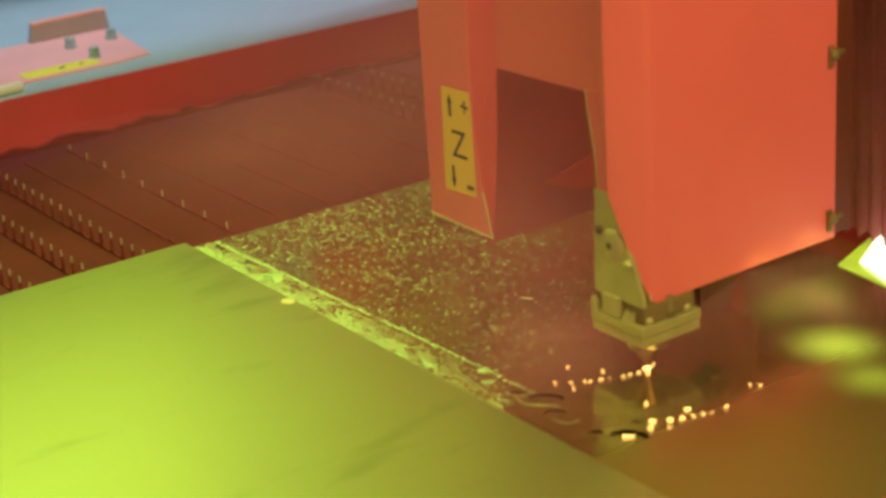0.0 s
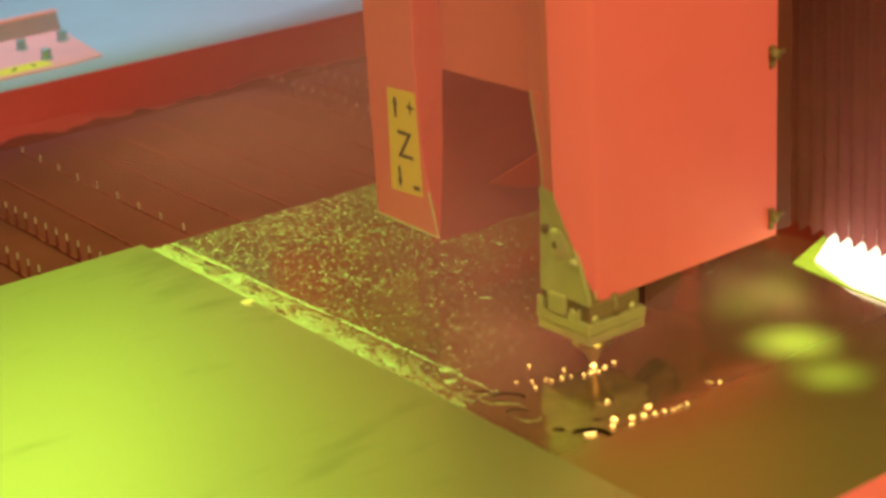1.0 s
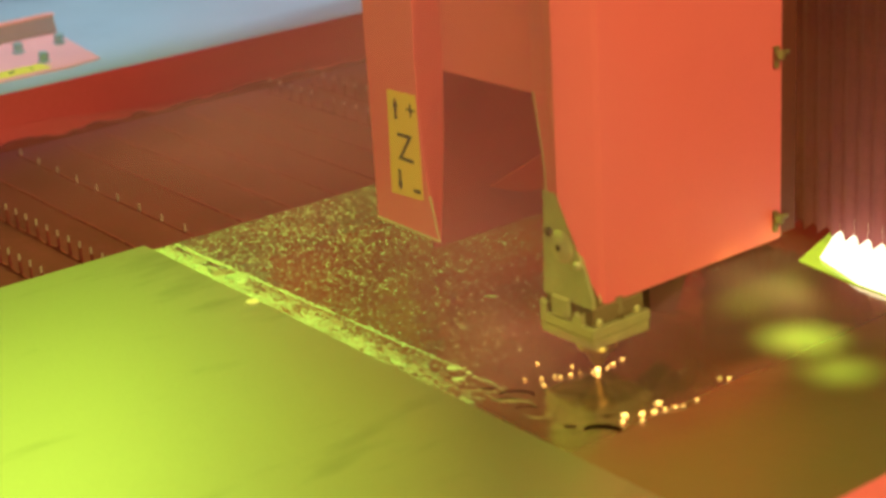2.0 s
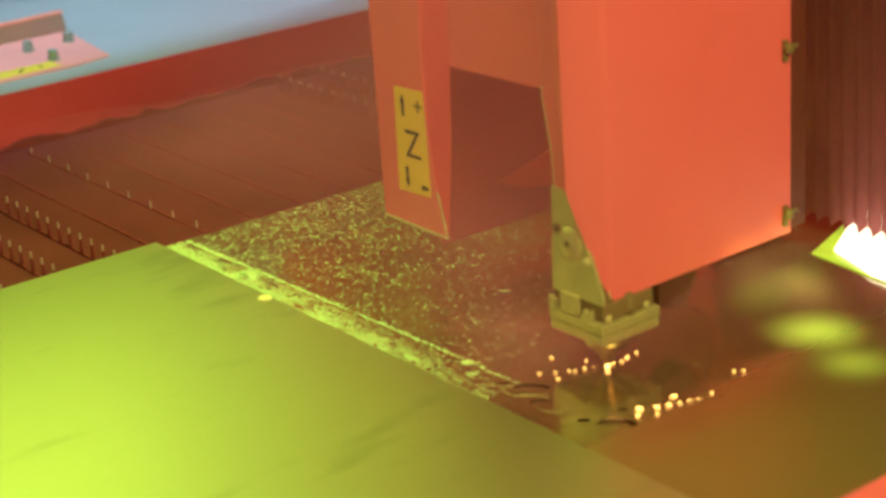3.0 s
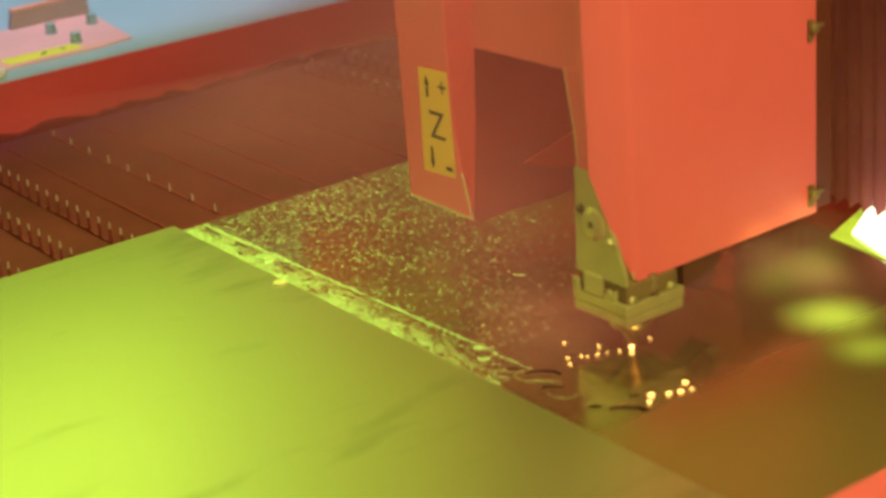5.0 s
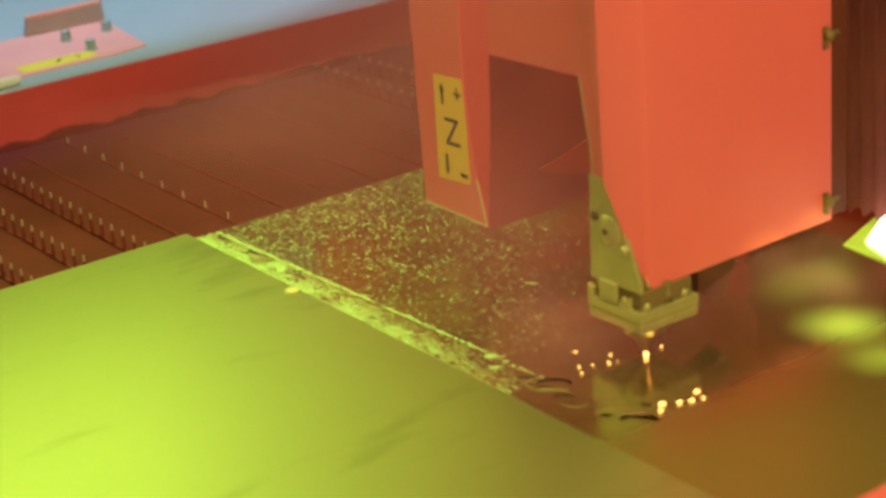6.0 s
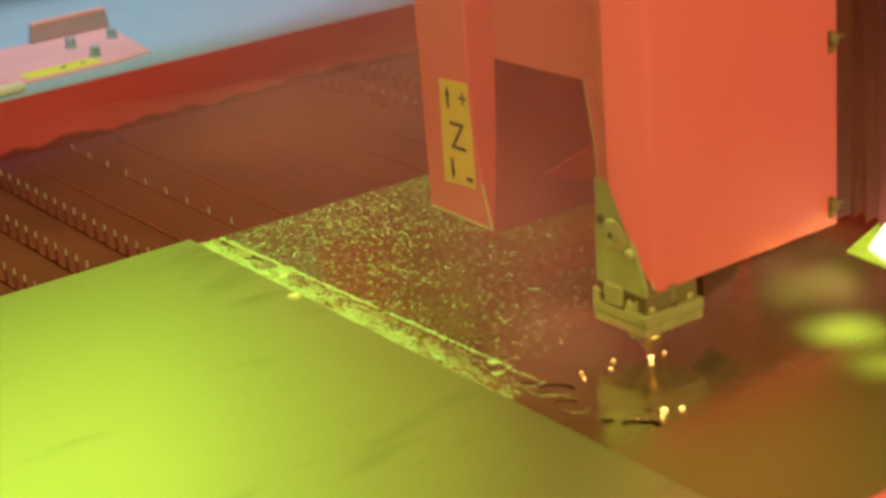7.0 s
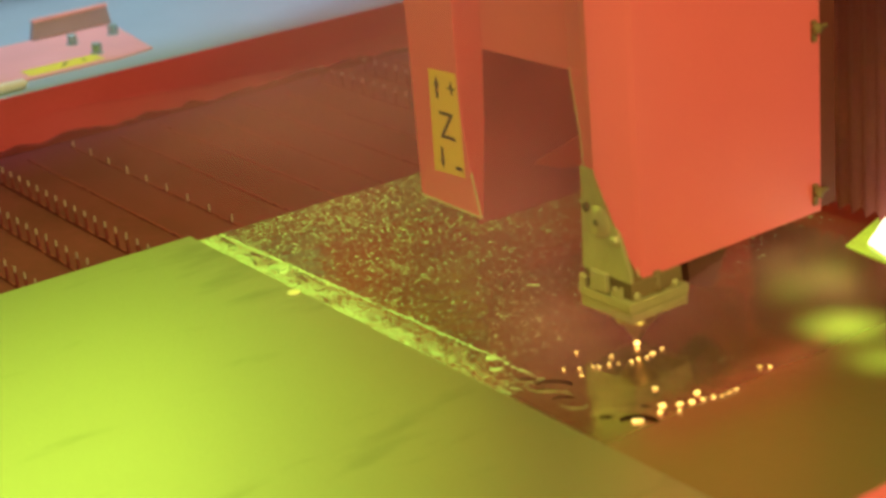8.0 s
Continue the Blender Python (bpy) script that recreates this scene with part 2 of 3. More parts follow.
def prism(bm, outline, normal_axis, low, high):
    """A plate with the 2D outline, thick from low to high along the axis (0 x, 1 y, 2 z)."""
    def place(p, h):
        c = list(p)
        c.insert(normal_axis, h)
        return c
    a = [bm.verts.new(place(p, low)) for p in outline]
    b = [bm.verts.new(place(p, high)) for p in outline]
    bm.faces.new(a[::-1])
    bm.faces.new(b)
    for i in range(len(outline)):
        j = (i + 1) % len(outline)
        bm.faces.new((a[i], a[j], b[j], b[i]))
    return bm


def finish(name, bm, mat, smooth=False):
    bmesh.ops.recalc_face_normals(bm, faces=bm.faces[:])
    me = bpy.data.meshes.new(name)
    bm.to_mesh(me)
    bm.free()
    me.materials.append(mat)
    if smooth:
        me.polygons.foreach_set("use_smooth", [True] * len(me.polygons))
    return new(name, me)


def part(name, bm, mat, parent, label="", shift=(0, 0, 0), smooth=False):
    if any(shift):
        bmesh.ops.translate(bm, verts=bm.verts[:], vec=shift)
    ob = finish(name, bm, mat, smooth)
    ob.parent = parent
    return tagged(ob, label)


def fresh():
    return bmesh.new()


# ---- the hall and the machine bed ----
SHEET_Z = 0.855
tagged(finish("floor", box(fresh(), -5, 5, -5, 5, -0.1, 0), CONCRETE), "grey concrete workshop floor", "floor", kind="structure")
for nm, b in (("wall_west", (-5.1, -5, -5, 5, 0, 4)), ("wall_east", (5, 5.1, -5, 5, 0, 4)),
              ("wall_south", (-5, 5, -5.1, -5, 0, 4)), ("wall_north", (-5, 5, 5, 5.1, 0, 4))):
    tagged(finish(nm, box(fresh(), *b), PLASTER), "plain dusty workshop wall", "wall", kind="structure")
tagged(finish("ceiling", box(fresh(), -5, 5, -5, 5, 4.002, 4.1), PLASTER), "plain workshop ceiling", "ceiling", kind="structure")

bed = tagged(new("machine_bed"), "red steel bed of a laser cutter on the workshop floor", "machine bed")
part("far_wall", box(fresh(), -0.715, -0.71, -1.3, 1.9, 0.0, 0.9095), WALL_RED, bed, "red painted inner wall")
part("ledge", box(fresh(), -1.62, -0.7155, -1.3, 1.9, 0.898, 0.91, 0.0015), LEDGE, bed, "blue-grey top ledge")
part("ledge_support", box(fresh(), -1.62, -1.58, -1.3, 1.9, 0.0, 0.897), LEDGE, bed)
part("near_wall", box(fresh(), 1.172, 1.30, -1.3, 1.9, 0.0, 0.895), RED, bed)
part("near_rim", box(fresh(), 1.168, 1.32, -1.3, 1.9, 0.897, 0.91, 0.003), RED, bed, "bright red rim")
part("end_wall", box(fresh(), -0.708, 1.163, 1.86, 1.90, 0.0, 0.89), RED_DULL, bed)
part("end_wall", box(fresh(), -0.708, 1.163, -1.30, -1.26, 0.0, 0.89), RED_DULL, bed)
# added panels out of view: block outside light, tint what the metal reflects
part("unseen_panel", box(fresh(), -0.70, -0.69, -1.258, 0.60, 1.22, 2.5), LEDGE, bed, "unseen blue-grey panel that blocks the outside light")
part("unseen_panel", box(fresh(), -0.70, -0.69, 0.602, 1.858, 1.22, 2.5), RED_DULL, bed, "unseen red panel for reddish reflections in the plate")
part("unseen_end_panel", box(fresh(), -0.70, 1.163, 1.862, 1.90, 0.892, 2.5), RED_DULL, bed, "unseen red end panel for reddish reflections in the plate")
part("scrap_tray", box(fresh(), -0.706, 1.16, -1.255, 1.855, 0.0, 0.816), SOOT, bed, "sooty scrap tray")


# ---- slats ----
PITCH = 0.034


def slat_mesh(sharp, seed):
    """An upright blade; sharp ones keep their narrow teeth, burnt ones are eaten down to stumps."""
    rng = random.Random(seed)
    out, x = [(1.15, 0.8165), (-0.66, 0.8165)], -0.66
    while x < 1.12:
        if sharp:
            low = 0.8195 + rng.uniform(-0.002, 0.002)
            out += [(x, low), (x + PITCH * 0.42, low + 0.002), (x + PITCH * 0.475, 0.8400), (x + PITCH * 0.525, 0.8400), (x + PITCH * 0.58, low + 0.002)]
        else:
            low, high = 0.8172 + rng.uniform(-0.0005, 0.0005), 0.8188 + rng.uniform(-0.001, 0.002)
            out += [(x, low), (x + PITCH * 0.30, low + 0.002), (x + PITCH * 0.45, high), (x + PITCH * 0.58, high - 0.002), (x + PITCH * 0.72, low + 0.002)]
        x += PITCH
    out.append((1.15, 0.820))
    return prism(fresh(), out, 1, -0.0016, 0.0016)


def tip_mesh():
    """A thin tapered point, bare metal at its top."""
    bm = fresh()
    rings = []
    for h, w in ((-0.016, 0.0011), (0.004, 0.0008), (0.0078, 0.0006)):
        rings.append([bm.verts.new((sx * w, sy * 0.0014, h)) for sx, sy in ((-1, -1), (1, -1), (1, 1), (-1, 1))])
    for a, b in zip(rings, rings[1:]):
        for i in range(4):
            bm.faces.new((a[i], a[(i + 1) % 4], b[(i + 1) % 4], b[i]))
    bm.faces.new(rings[0][::-1])
    bm.faces.new(rings[-1])
    return bm


def slat_thing(sharp, seed, label, every=1):
    ob = tagged(new("support_slat"), label, "support slat", "support slats")
    part("blade", slat_mesh(sharp, seed), SLAT, ob)
    if sharp or every > 1:
        first = None
        for k in range(0, 52, every):
            if first is None:
                tip = first = part("tooth_tip", tip_mesh(), TIP, ob, "pale worn tooth tip")
            else:
                tip = new("tooth_tip", first.data)
                tip.parent = ob
            tip.location = (-0.66 + PITCH * (k + 0.5), 0, 0.8412 if sharp else 0.822)
    return ob


worn = slat_thing(True, 21, "rusty sawtooth steel support slat with bare worn tips")
burnt = slat_thing(False, 22, "rusty burnt steel support slat eaten down to stumps")
sparse = slat_thing(False, 23, "rusty burnt steel support slat with few remaining bare tips", 2)
worn.matrix_basis = pose(0, -0.049, 0)
sparse.matrix_basis = pose(0, 0.117, 0)
burnt.matrix_basis = pose(0.017, 0.034, 0)
for i in list(range(-9, 0)) + list(range(3, 15)):
    copy_thing(worn if i in (-2, -1, 8, 9) else burnt, pose(0.017 * (i % 2), -0.049 + 0.083 * i, 0))


def comb_mesh():
    """A rail with a ragged, burnt upper edge that holds the slats' ends."""
    rng = random.Random(8)
    out, y = [(1.8, 0.8165), (-1.2, 0.8165)], -1.2
    while y < 1.79:
        top = 0.826 + rng.uniform(-0.006, 0.004)
        out += [(y, top), (y + 0.018, top + rng.uniform(-0.003, 0.003))]
        y += rng.uniform(0.02, 0.05)
    out.append((1.8, 0.822))
    return prism(fresh(), out, 0, -0.705, -0.694)


part("slat_comb", comb_mesh(), SLAT, bed, "sooty ragged slat rail")


# ---- the metal sheets ----
def sheet_with_holes(outer, holes, low, high):
    bm = fresh()
    edges = []
    for loop in [outer] + holes:
        vs = [bm.verts.new((x, y, high)) for x, y in loop]
        edges += [bm.edges.new((vs[i], vs[(i + 1) % len(vs)])) for i in range(len(vs))]
    made = bmesh.ops.triangle_fill(bm, edges=edges, use_beauty=True)
    faces = [f for f in made["geom"] if isinstance(f, bmesh.types.BMFace)]
    more = bmesh.ops.extrude_face_region(bm, geom=faces)
    bmesh.ops.translate(bm, verts=[v for v in more["geom"] if isinstance(v, bmesh.types.BMVert)], vec=(0, 0, low - high))
    return bm


def ellipse(cx, cy, rx, ry, turn=0, count=20):
    c, s = math.cos(turn), math.sin(turn)
    pts = [(rx * math.cos(2 * math.pi * i / count), ry * math.sin(2 * math.pi * i / count)) for i in range(count)]
    return [(cx + c * x - s * y, cy + s * x + c * y) for x, y in pts]


def slot(x0, y0, x1, y1, width):
    d = Vector((x1 - x0, y1 - y0)).normalized() * width / 2
    return [(x0 + d.y, y0 - d.x), (x1 + d.y, y1 - d.x), (x1 - d.y, y1 + d.x), (x0 - d.y, y0 + d.x)]


def banana(cx, cy, rx, ry, turn, start, end, width, count=12):
    """A bent slot: an arc of an ellipse with some width."""
    c, s = math.cos(turn), math.sin(turn)
    pts = []
    for sign in (1, -1):
        for i in range(count + 1):
            u = i / count if sign > 0 else 1 - i / count
            a = radians(start + (end - start) * u)
            w = sign * width / 2 * math.sin(math.pi * min(max(u, 0.06), 0.94)) ** 0.5
            x, y = (rx + w) * math.cos(a), (ry + w) * math.sin(a)
            pts.append((cx + c * x - s * y, cy + s * x + c * y))
    return pts


HOLES = [ellipse(0.8125, 0.0445, 0.0075, 0.0042, 0.75), banana(0.846, 0.060, 0.019, 0.012, 0.55, 185, 20, 0.0120), ellipse(0.8228, 0.0885, 0.0065, 0.0028, 0.9),
         banana(0.716, 0.055, 0.018, 0.010, 0.75, 190, -10, 0.0075), ellipse(0.683, 0.0445, 0.009, 0.0032, 0.8),
         banana(0.724, 0.038, 0.014, 0.008, 0.5, 20, 200, 0.004), banana(0.752, 0.040, 0.012, 0.008, 0.6, 200, 30, 0.005),
         slot(0.692, 0.075, 0.752, 0.232, 0.0010), slot(0.850, 0.100, 0.874, 0.185, 0.0010), slot(0.866, 0.232, 0.874, 0.256, 0.0010)]
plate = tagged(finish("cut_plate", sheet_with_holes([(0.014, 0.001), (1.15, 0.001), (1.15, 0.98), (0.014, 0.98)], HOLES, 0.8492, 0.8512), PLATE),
               "shiny cut steel plate with holes and dross, lying on slats", "steel plate")
sheet = tagged(finish("steel_sheet", box(fresh(), 0, 1.15, -1.0, 0.0, 0.8494, SHEET_Z, 0.0006), SHEET),
               "clean flat steel sheet lying on slats", "steel sheet")


def dross_mesh():
    bm = fresh()
    rng = random.Random(4)
    for k in range(17500):
        x, y = rng.uniform(0.018, 0.70), rng.uniform(0.034, 0.62)
        # the part just cut is still clean
        if x > 0.615 + 0.03 * math.sin(20 * y) and y > 0.05:
            continue
        if x > 0.63 and rng.random() < 0.6:
            continue
        if rng.random() > 1.05 - 1.15 * x - 0.5 * max(0, y - 0.22):
            continue
        if x > 0.1 and noise.noise(Vector((x * 14, y * 14, 0.3))) < rng.uniform(-0.8, 0.25):
            continue
        s = rng.choice((0.00035, 0.00045, 0.0006, 0.0009))
        add_bit(bm, x, y, 0.8512, s * rng.uniform(1.5, 3.4), s, s * rng.uniform(0.4, 0.9), rng.gauss(0.65, 0.4))
    # fine crumbs along the cut edge, and a thin ridge that runs beside it
    for k in range(9000):
        x = rng.uniform(0.018, 0.70)
        kind = rng.random()
        if kind < 0.80:
            y = abs(rng.gauss(0, 0.017)) + 0.001
        else:
            y = 0.036 + 0.03 * min(x, 0.6) + rng.gauss(0, 0.0012) + 0.002 * noise.noise(Vector((x * 30, 0, 5)))
        if y > 0.06 or rng.random() < (x - 0.45) * 3.4 or noise.noise(Vector((x * 22, y * 50, 2.0))) < rng.uniform(-0.7, 0.15):
            continue
        s = rng.uniform(0.0004, 0.0011)
        add_bit(bm, x, y, 0.8512, s * rng.uniform(1.2, 3.0), s, s * rng.uniform(0.3, 0.7), rng.gauss(0.15, 0.5))
    return bm


def add_bit(bm, x, y, z, a, b, h, turn):
    c, s = math.cos(turn), math.sin(turn)
    ring = [bm.verts.new((x + c * u - s * v, y + s * u + c * v, z)) for u, v in ((a, 0), (0.2 * a, b), (-a, 0.3 * b), (-0.3 * a, -b))]
    top = bm.verts.new((x, y, z + h))
    for i in range(4):
        bm.faces.new((ring[i], ring[(i + 1) % 4], top))


tagged(finish("dross", dross_mesh(), DROSS), "pale specks of metal dross scattered over the plate", "dross", kind="stuff")
CHALK = material("pale_ceramic_chip", (0.82, 0.80, 0.62), 0.5, 0, 200, 0.05, 20, 0.1, 0.05, 0.05)
tagged(finish("slag_bead", lathe(fresh(), [(0.002, 0), (0.0085, 0.0), (0.0088, 0.0016), (0.006, 0.0032), (0.002, 0.0036)], (0.288, -0.009, SHEET_Z)), CHALK, True),
       "small bright slag bead on the sheet edge", "slag bead")


def lump(x, y, a, b, h, turn, seed, mat, label):
    bm = fresh()
    made = bmesh.ops.create_icosphere(bm, subdivisions=3, radius=1)["verts"]
    for v in made:
        k = 1 + 0.45 * noise.noise(v.co * 1.7 + Vector((seed, 0, 0))) + 0.2 * noise.noise(v.co * 5 + Vector((0, seed, 0)))
        v.co = Vector((v.co.x * a * k, v.co.y * b * k, max(v.co.z, 0) * h * k))
    bmesh.ops.rotate(bm, verts=made, cent=(0, 0, 0), matrix=Matrix.Rotation(turn, 3, "Z"))
    bmesh.ops.translate(bm, verts=made, vec=(x, y, 0.8510))
    return tagged(finish("slag_lump", bm, mat, True), label, "slag lump", "slag lumps on the plate")


PALE = "pale rough slag lump stuck to the plate"
lump(0.188, 0.030, 0.016, 0.011, 0.003, 0.9, 1.0, DROSS, PALE)
lump(0.205, 0.026, 0.007, 0.010, 0.003, 0.2, 2.3, DROSS, PALE)
lump(0.555, 0.014, 0.010, 0.004, 0.0016, 0.1, 3.1, DROSS, PALE)
lump(0.612, 0.050, 0.007, 0.004, 0.0018, 0.7, 4.7, DROSS, PALE)
lump(0.640, 0.036, 0.007, 0.003, 0.0016, 0.9, 6.4, DROSS, PALE)
lump(0.480, 0.215, 0.008, 0.0024, 0.0016, 0.65, 10.3, DROSS, PALE)


def burr(cx, cy, rx, ry, turn, start, end, thick):
    """A raised lip of melted metal beside a hole."""
    c, s = math.cos(turn), math.sin(turn)
    bm, rings, count = fresh(), [], 14
    for i in range(count + 1):
        u = i / count
        a = radians(start + (end - start) * u)
        k = 1 + 0.10 * noise.noise(Vector((cx * 90, u * 6, 1.0)))
        x, y = rx * k * math.cos(a), ry * k * math.sin(a)
        mid = Vector((cx + c * x - s * y, cy + s * x + c * y, 0.8512))
        out = Vector((c * math.cos(a) - s * math.sin(a), s * math.cos(a) + c * math.sin(a), 0))
        r = 0.7 * thick * (0.35 + 0.65 * math.sin(math.pi * u)) * (1 + 0.5 * noise.noise(Vector((u * 9, cx * 50, 3.0))))
        rings.append([bm.verts.new(mid + out * r * math.cos(b) + Vector((0, 0, 0.7 * r * math.sin(b)))) for b in (0, 0.8, 1.57, 2.34, 3.1416)])
    for p, q in zip(rings, rings[1:]):
        for i in range(4):
            bm.faces.new((p[i], p[i + 1], q[i + 1], q[i]))
    bm.faces.new(rings[0])
    bm.faces.new(rings[-1][::-1])
    return tagged(finish("melted_burr", bm, BURR, True), "pale curved lip of melted metal beside a hole", "burr", "burrs round the holes")


burr(0.714, 0.052, 0.026, 0.016, 0.75, 120, 330, 0.0012)
burr(0.735, 0.040, 0.020, 0.010, 0.5, 10, 200, 0.0010)
burr(0.765, 0.040, 0.016, 0.010, 0.4, -150, 40, 0.0010)
burr(0.806, 0.226, 0.012, 0.007, 0.9, 60, 250, 0.0004)
burr(0.868, 0.208, 0.002, 0.016, -0.3, -80, 80, 0.0004)
burr(0.690, 0.030, 0.020, 0.008, 0.6, 20, 190, 0.0010)

# ---- the cutting head ----
ORIGIN = Vector((0.690, 0.213, 0.8512))
SH = tuple(-ORIGIN)
head = tagged(new("laser_head"), "red covered laser cutting head with steel nozzle block over the plate", "laser head")
HEAD_AT, HEAD_SIZE = Vector((0.7339, 0.1745, 0.8771)), 0.968
head.matrix_world = Matrix.Translation(HEAD_AT)
TOP = 1.42


def wall_strip(points, thick=0.0022):
    """A bent sheet: (x, y, bottom z) along the plan, all up to TOP; thick sideways."""
    bm = fresh()
    n = len(points)
    nor = []
    for i in range(n):
        a, b = points[max(i - 1, 0)], points[min(i + 1, n - 1)]
        d = Vector((b[0] - a[0], b[1] - a[1])).normalized()
        nor.append(Vector((-d.y, d.x)) * thick)
    rows = []
    for (x, y, z), o in zip(points, nor):
        rows.append([bm.verts.new(p) for p in ((x, y, z), (x, y, TOP), (x + o.x, y + o.y, TOP), (x + o.x, y + o.y, z))])
    for a, b in zip(rows, rows[1:]):
        for i in range(4):
            j = (i + 1) % 4
            bm.faces.new((a[i], a[j], b[j], b[i]))
    bm.faces.new(rows[0])
    bm.faces.new(rows[-1][::-1])
    return bm


cover = part("front_cover", wall_strip([(0.700, 0.505, 0.910), (0.700, 0.36, 0.909), (0.700, 0.219, 0.908), (0.6965, 0.2125, 0.914), (0.690, 0.205, 0.938),
                                        (0.682, 0.196, 0.972), (0.674, 0.188, 1.006), (0.667, 0.182, 1.035)][::-1]), RED, head, "bright red bent sheet cover", SH)
part("side_panel", wall_strip([(0.452, 0.200, 1.1385), (0.53, 0.2, 1.139), (0.612, 0.2, 1.140), (0.645, 0.192, 1.142), (0.667, 0.182, 1.10)]), RED, head, "", SH)
part("cover_lip", prism(fresh(), [(0.6255, 1.146), (0.6385, 1.071), (0.6405, 1.036), (0.668, 1.034), (0.668, 1.15)], 1, 0.1905, 0.1925), RED, cover, "", SH)
part("lip_edge", prism(fresh(), [(0.6240, 1.146), (0.6370, 1.071), (0.6392, 1.036), (0.6405, 1.036), (0.6385, 1.071), (0.6255, 1.146)], 1, 0.1898, 0.1925), EDGE, cover, "bare metal lip edge", SH)
part("lower_edge", prism(fresh(), [(0.6655, 1.035), (0.678, 0.993), (0.687, 0.952), (0.697, 0.911), (0.699, 0.911), (0.690, 0.955), (0.681, 0.995), (0.6675, 1.037)], 1, 0.2125, 0.2140), EDGE, cover, "bare metal lower edge", SH)


def flange_mesh():
    bm = fresh()
    prism(bm, [(0.326, 0.933), (0.451, 0.931), (0.436, 0.985), (0.427, 1.05), (0.424, 1.15), (0.432, TOP), (0.326, TOP)], 1, 0.18, 0.1822)
    return bm


flange = part("sticker_flange", flange_mesh(), RED, head, "", SH)


def return_mesh():
    bm = fresh()
    left = [(0.451, 0.181, 0.931), (0.436, 0.181, 0.985), (0.427, 0.181, 1.05), (0.424, 0.181, 1.15), (0.432, 0.181, TOP)]
    right = [(0.4515, 0.182, 0.931), (0.453, 0.187, 0.985), (0.453, 0.194, 1.05), (0.452, 0.2, 1.139), (0.455, 0.2, TOP)]
    a = [bm.verts.new(p) for p in left]
    b = [bm.verts.new(p) for p in right]
    for i in range(4):
        bm.faces.new((a[i], b[i], b[i + 1], a[i + 1]))
    bmesh.ops.solidify(bm, geom=bm.faces[:], thickness=-0.002)
    return bm


part("flange_return", return_mesh(), RED, head, "", SH)
part("flange_edge", prism(fresh(), [(0.3262, 0.9345), (0.4500, 0.9325), (0.4515, 0.9295), (0.3262, 0.9312)], 1, 0.1792, 0.1826), EDGE, flange, "bare metal flange edge", SH)
part("flange_edge", prism(fresh(), [(0.4497, 0.9328), (0.4362, 0.985), (0.4375, 0.985), (0.4515, 0.9315)], 1, 0.1792, 0.1826), EDGE, flange, "bare metal flange edge", SH)
part("far_side", box(fresh(), 0.326, 0.6975, 0.503, 0.505, 0.93, TOP), SIDE_RED, head, "", SH)
part("back_panel", box(fresh(), 0.326, 0.3285, 0.262, 0.5025, 0.868, TOP), INNER_RED, head, "", SH)
part("inner_bracket", prism(fresh(), [(0.355, 0.93), (0.445, 0.952), (0.47, 0.945), (0.47, 0.90), (0.40, 0.912)], 0, 0.332, 0.336), RED_DULL, head, "", SH)
part("slide_cover", box(fresh(), 0.329, 0.60, 0.47, 0.475, 0.868, TOP - 0.01), INNER_RED, head, "dark red inner panel", SH)

# yellow axis sticker on the flange
sticker = part("sticker", prism(fresh(), [(0.3605, 0.973), (0.4245, 0.976), (0.4235, 1.05), (0.4215, 1.107), (0.365, 1.105)], 1, 0.1794, 0.1799), YELLOW, flange, "yellow axis sticker with black marks", SH)


def letter(text, x, z, size, nm):
    cu = bpy.data.curves.new(nm, "FONT")
    cu.body, cu.size, cu.align_x, cu.align_y, cu.extrude = text, size, "CENTER", "CENTER", 0.0001
    tmp = bpy.data.objects.new(nm, cu)
    scene.collection.objects.link(tmp)
    me = bpy.data.meshes.new_from_object(tmp.evaluated_get(bpy.context.evaluated_depsgraph_get()))
    bpy.data.objects.remove(tmp)
    me.transform(pose(x, 0.1790, z, 90))
    me.transform(Matrix.Translation(SH))
    me.materials.clear()
    me.materials.append(BLACK)
    ob = new(nm, me)
    ob.parent = flange
    return ob


letter("Z", 0.3955, 1.035, 0.050, "print_z")
letter("+", 0.4110, 1.085, 0.034, "print_plus")
letter("-", 0.4140, 0.990, 0.055, "print_minus")


def arrow(z, up):
    bm = fresh()
    s = 1 if up else -1
    return prism(bm, [(0.3782, z - s * 0.013), (0.3828, z - s * 0.013), (0.3828, z + s * 0.003), (0.3855, z + s * 0.003), (0.3805, z + s * 0.014),
                      (0.3755, z + s * 0.003), (0.3782, z + s * 0.003)], 1, 0.1787, 0.1793)


part("print_arrow", arrow(1.083, True), BLACK, flange, "", SH)
part("print_arrow", arrow(0.994, False), BLACK, flange, "", SH)

# knobs on the cover's far edge
for z in (1.138, 0.937):
    k = part("latch", lathe(fresh(), [(0.003, 0.0), (0.003, 0.003), (0.0065, 0.004), (0.007, 0.007), (0.006, 0.010), (0.003, 0.011)], (0.700, 0.495, z), "x", 16), RUBBER, head, "dark metal cover latch", SH, True)
    part("latch_tongue", box(fresh(), 0.7005, 0.7045, 0.490, 0.497, z - 0.016, z + 0.010, 0.001), RUBBER, k, "", SH)
    part("latch_pin", lathe(fresh(), [(0.003, 0.496), (0.003, 0.513)], (0.703, 0, z), "y", 10), RUBBER, k, "", SH, True)
part("cover_seam", box(fresh(), 0.655, 0.6985, 0.5055, 0.532, 0.914, TOP), SEAM, head, "", SH)

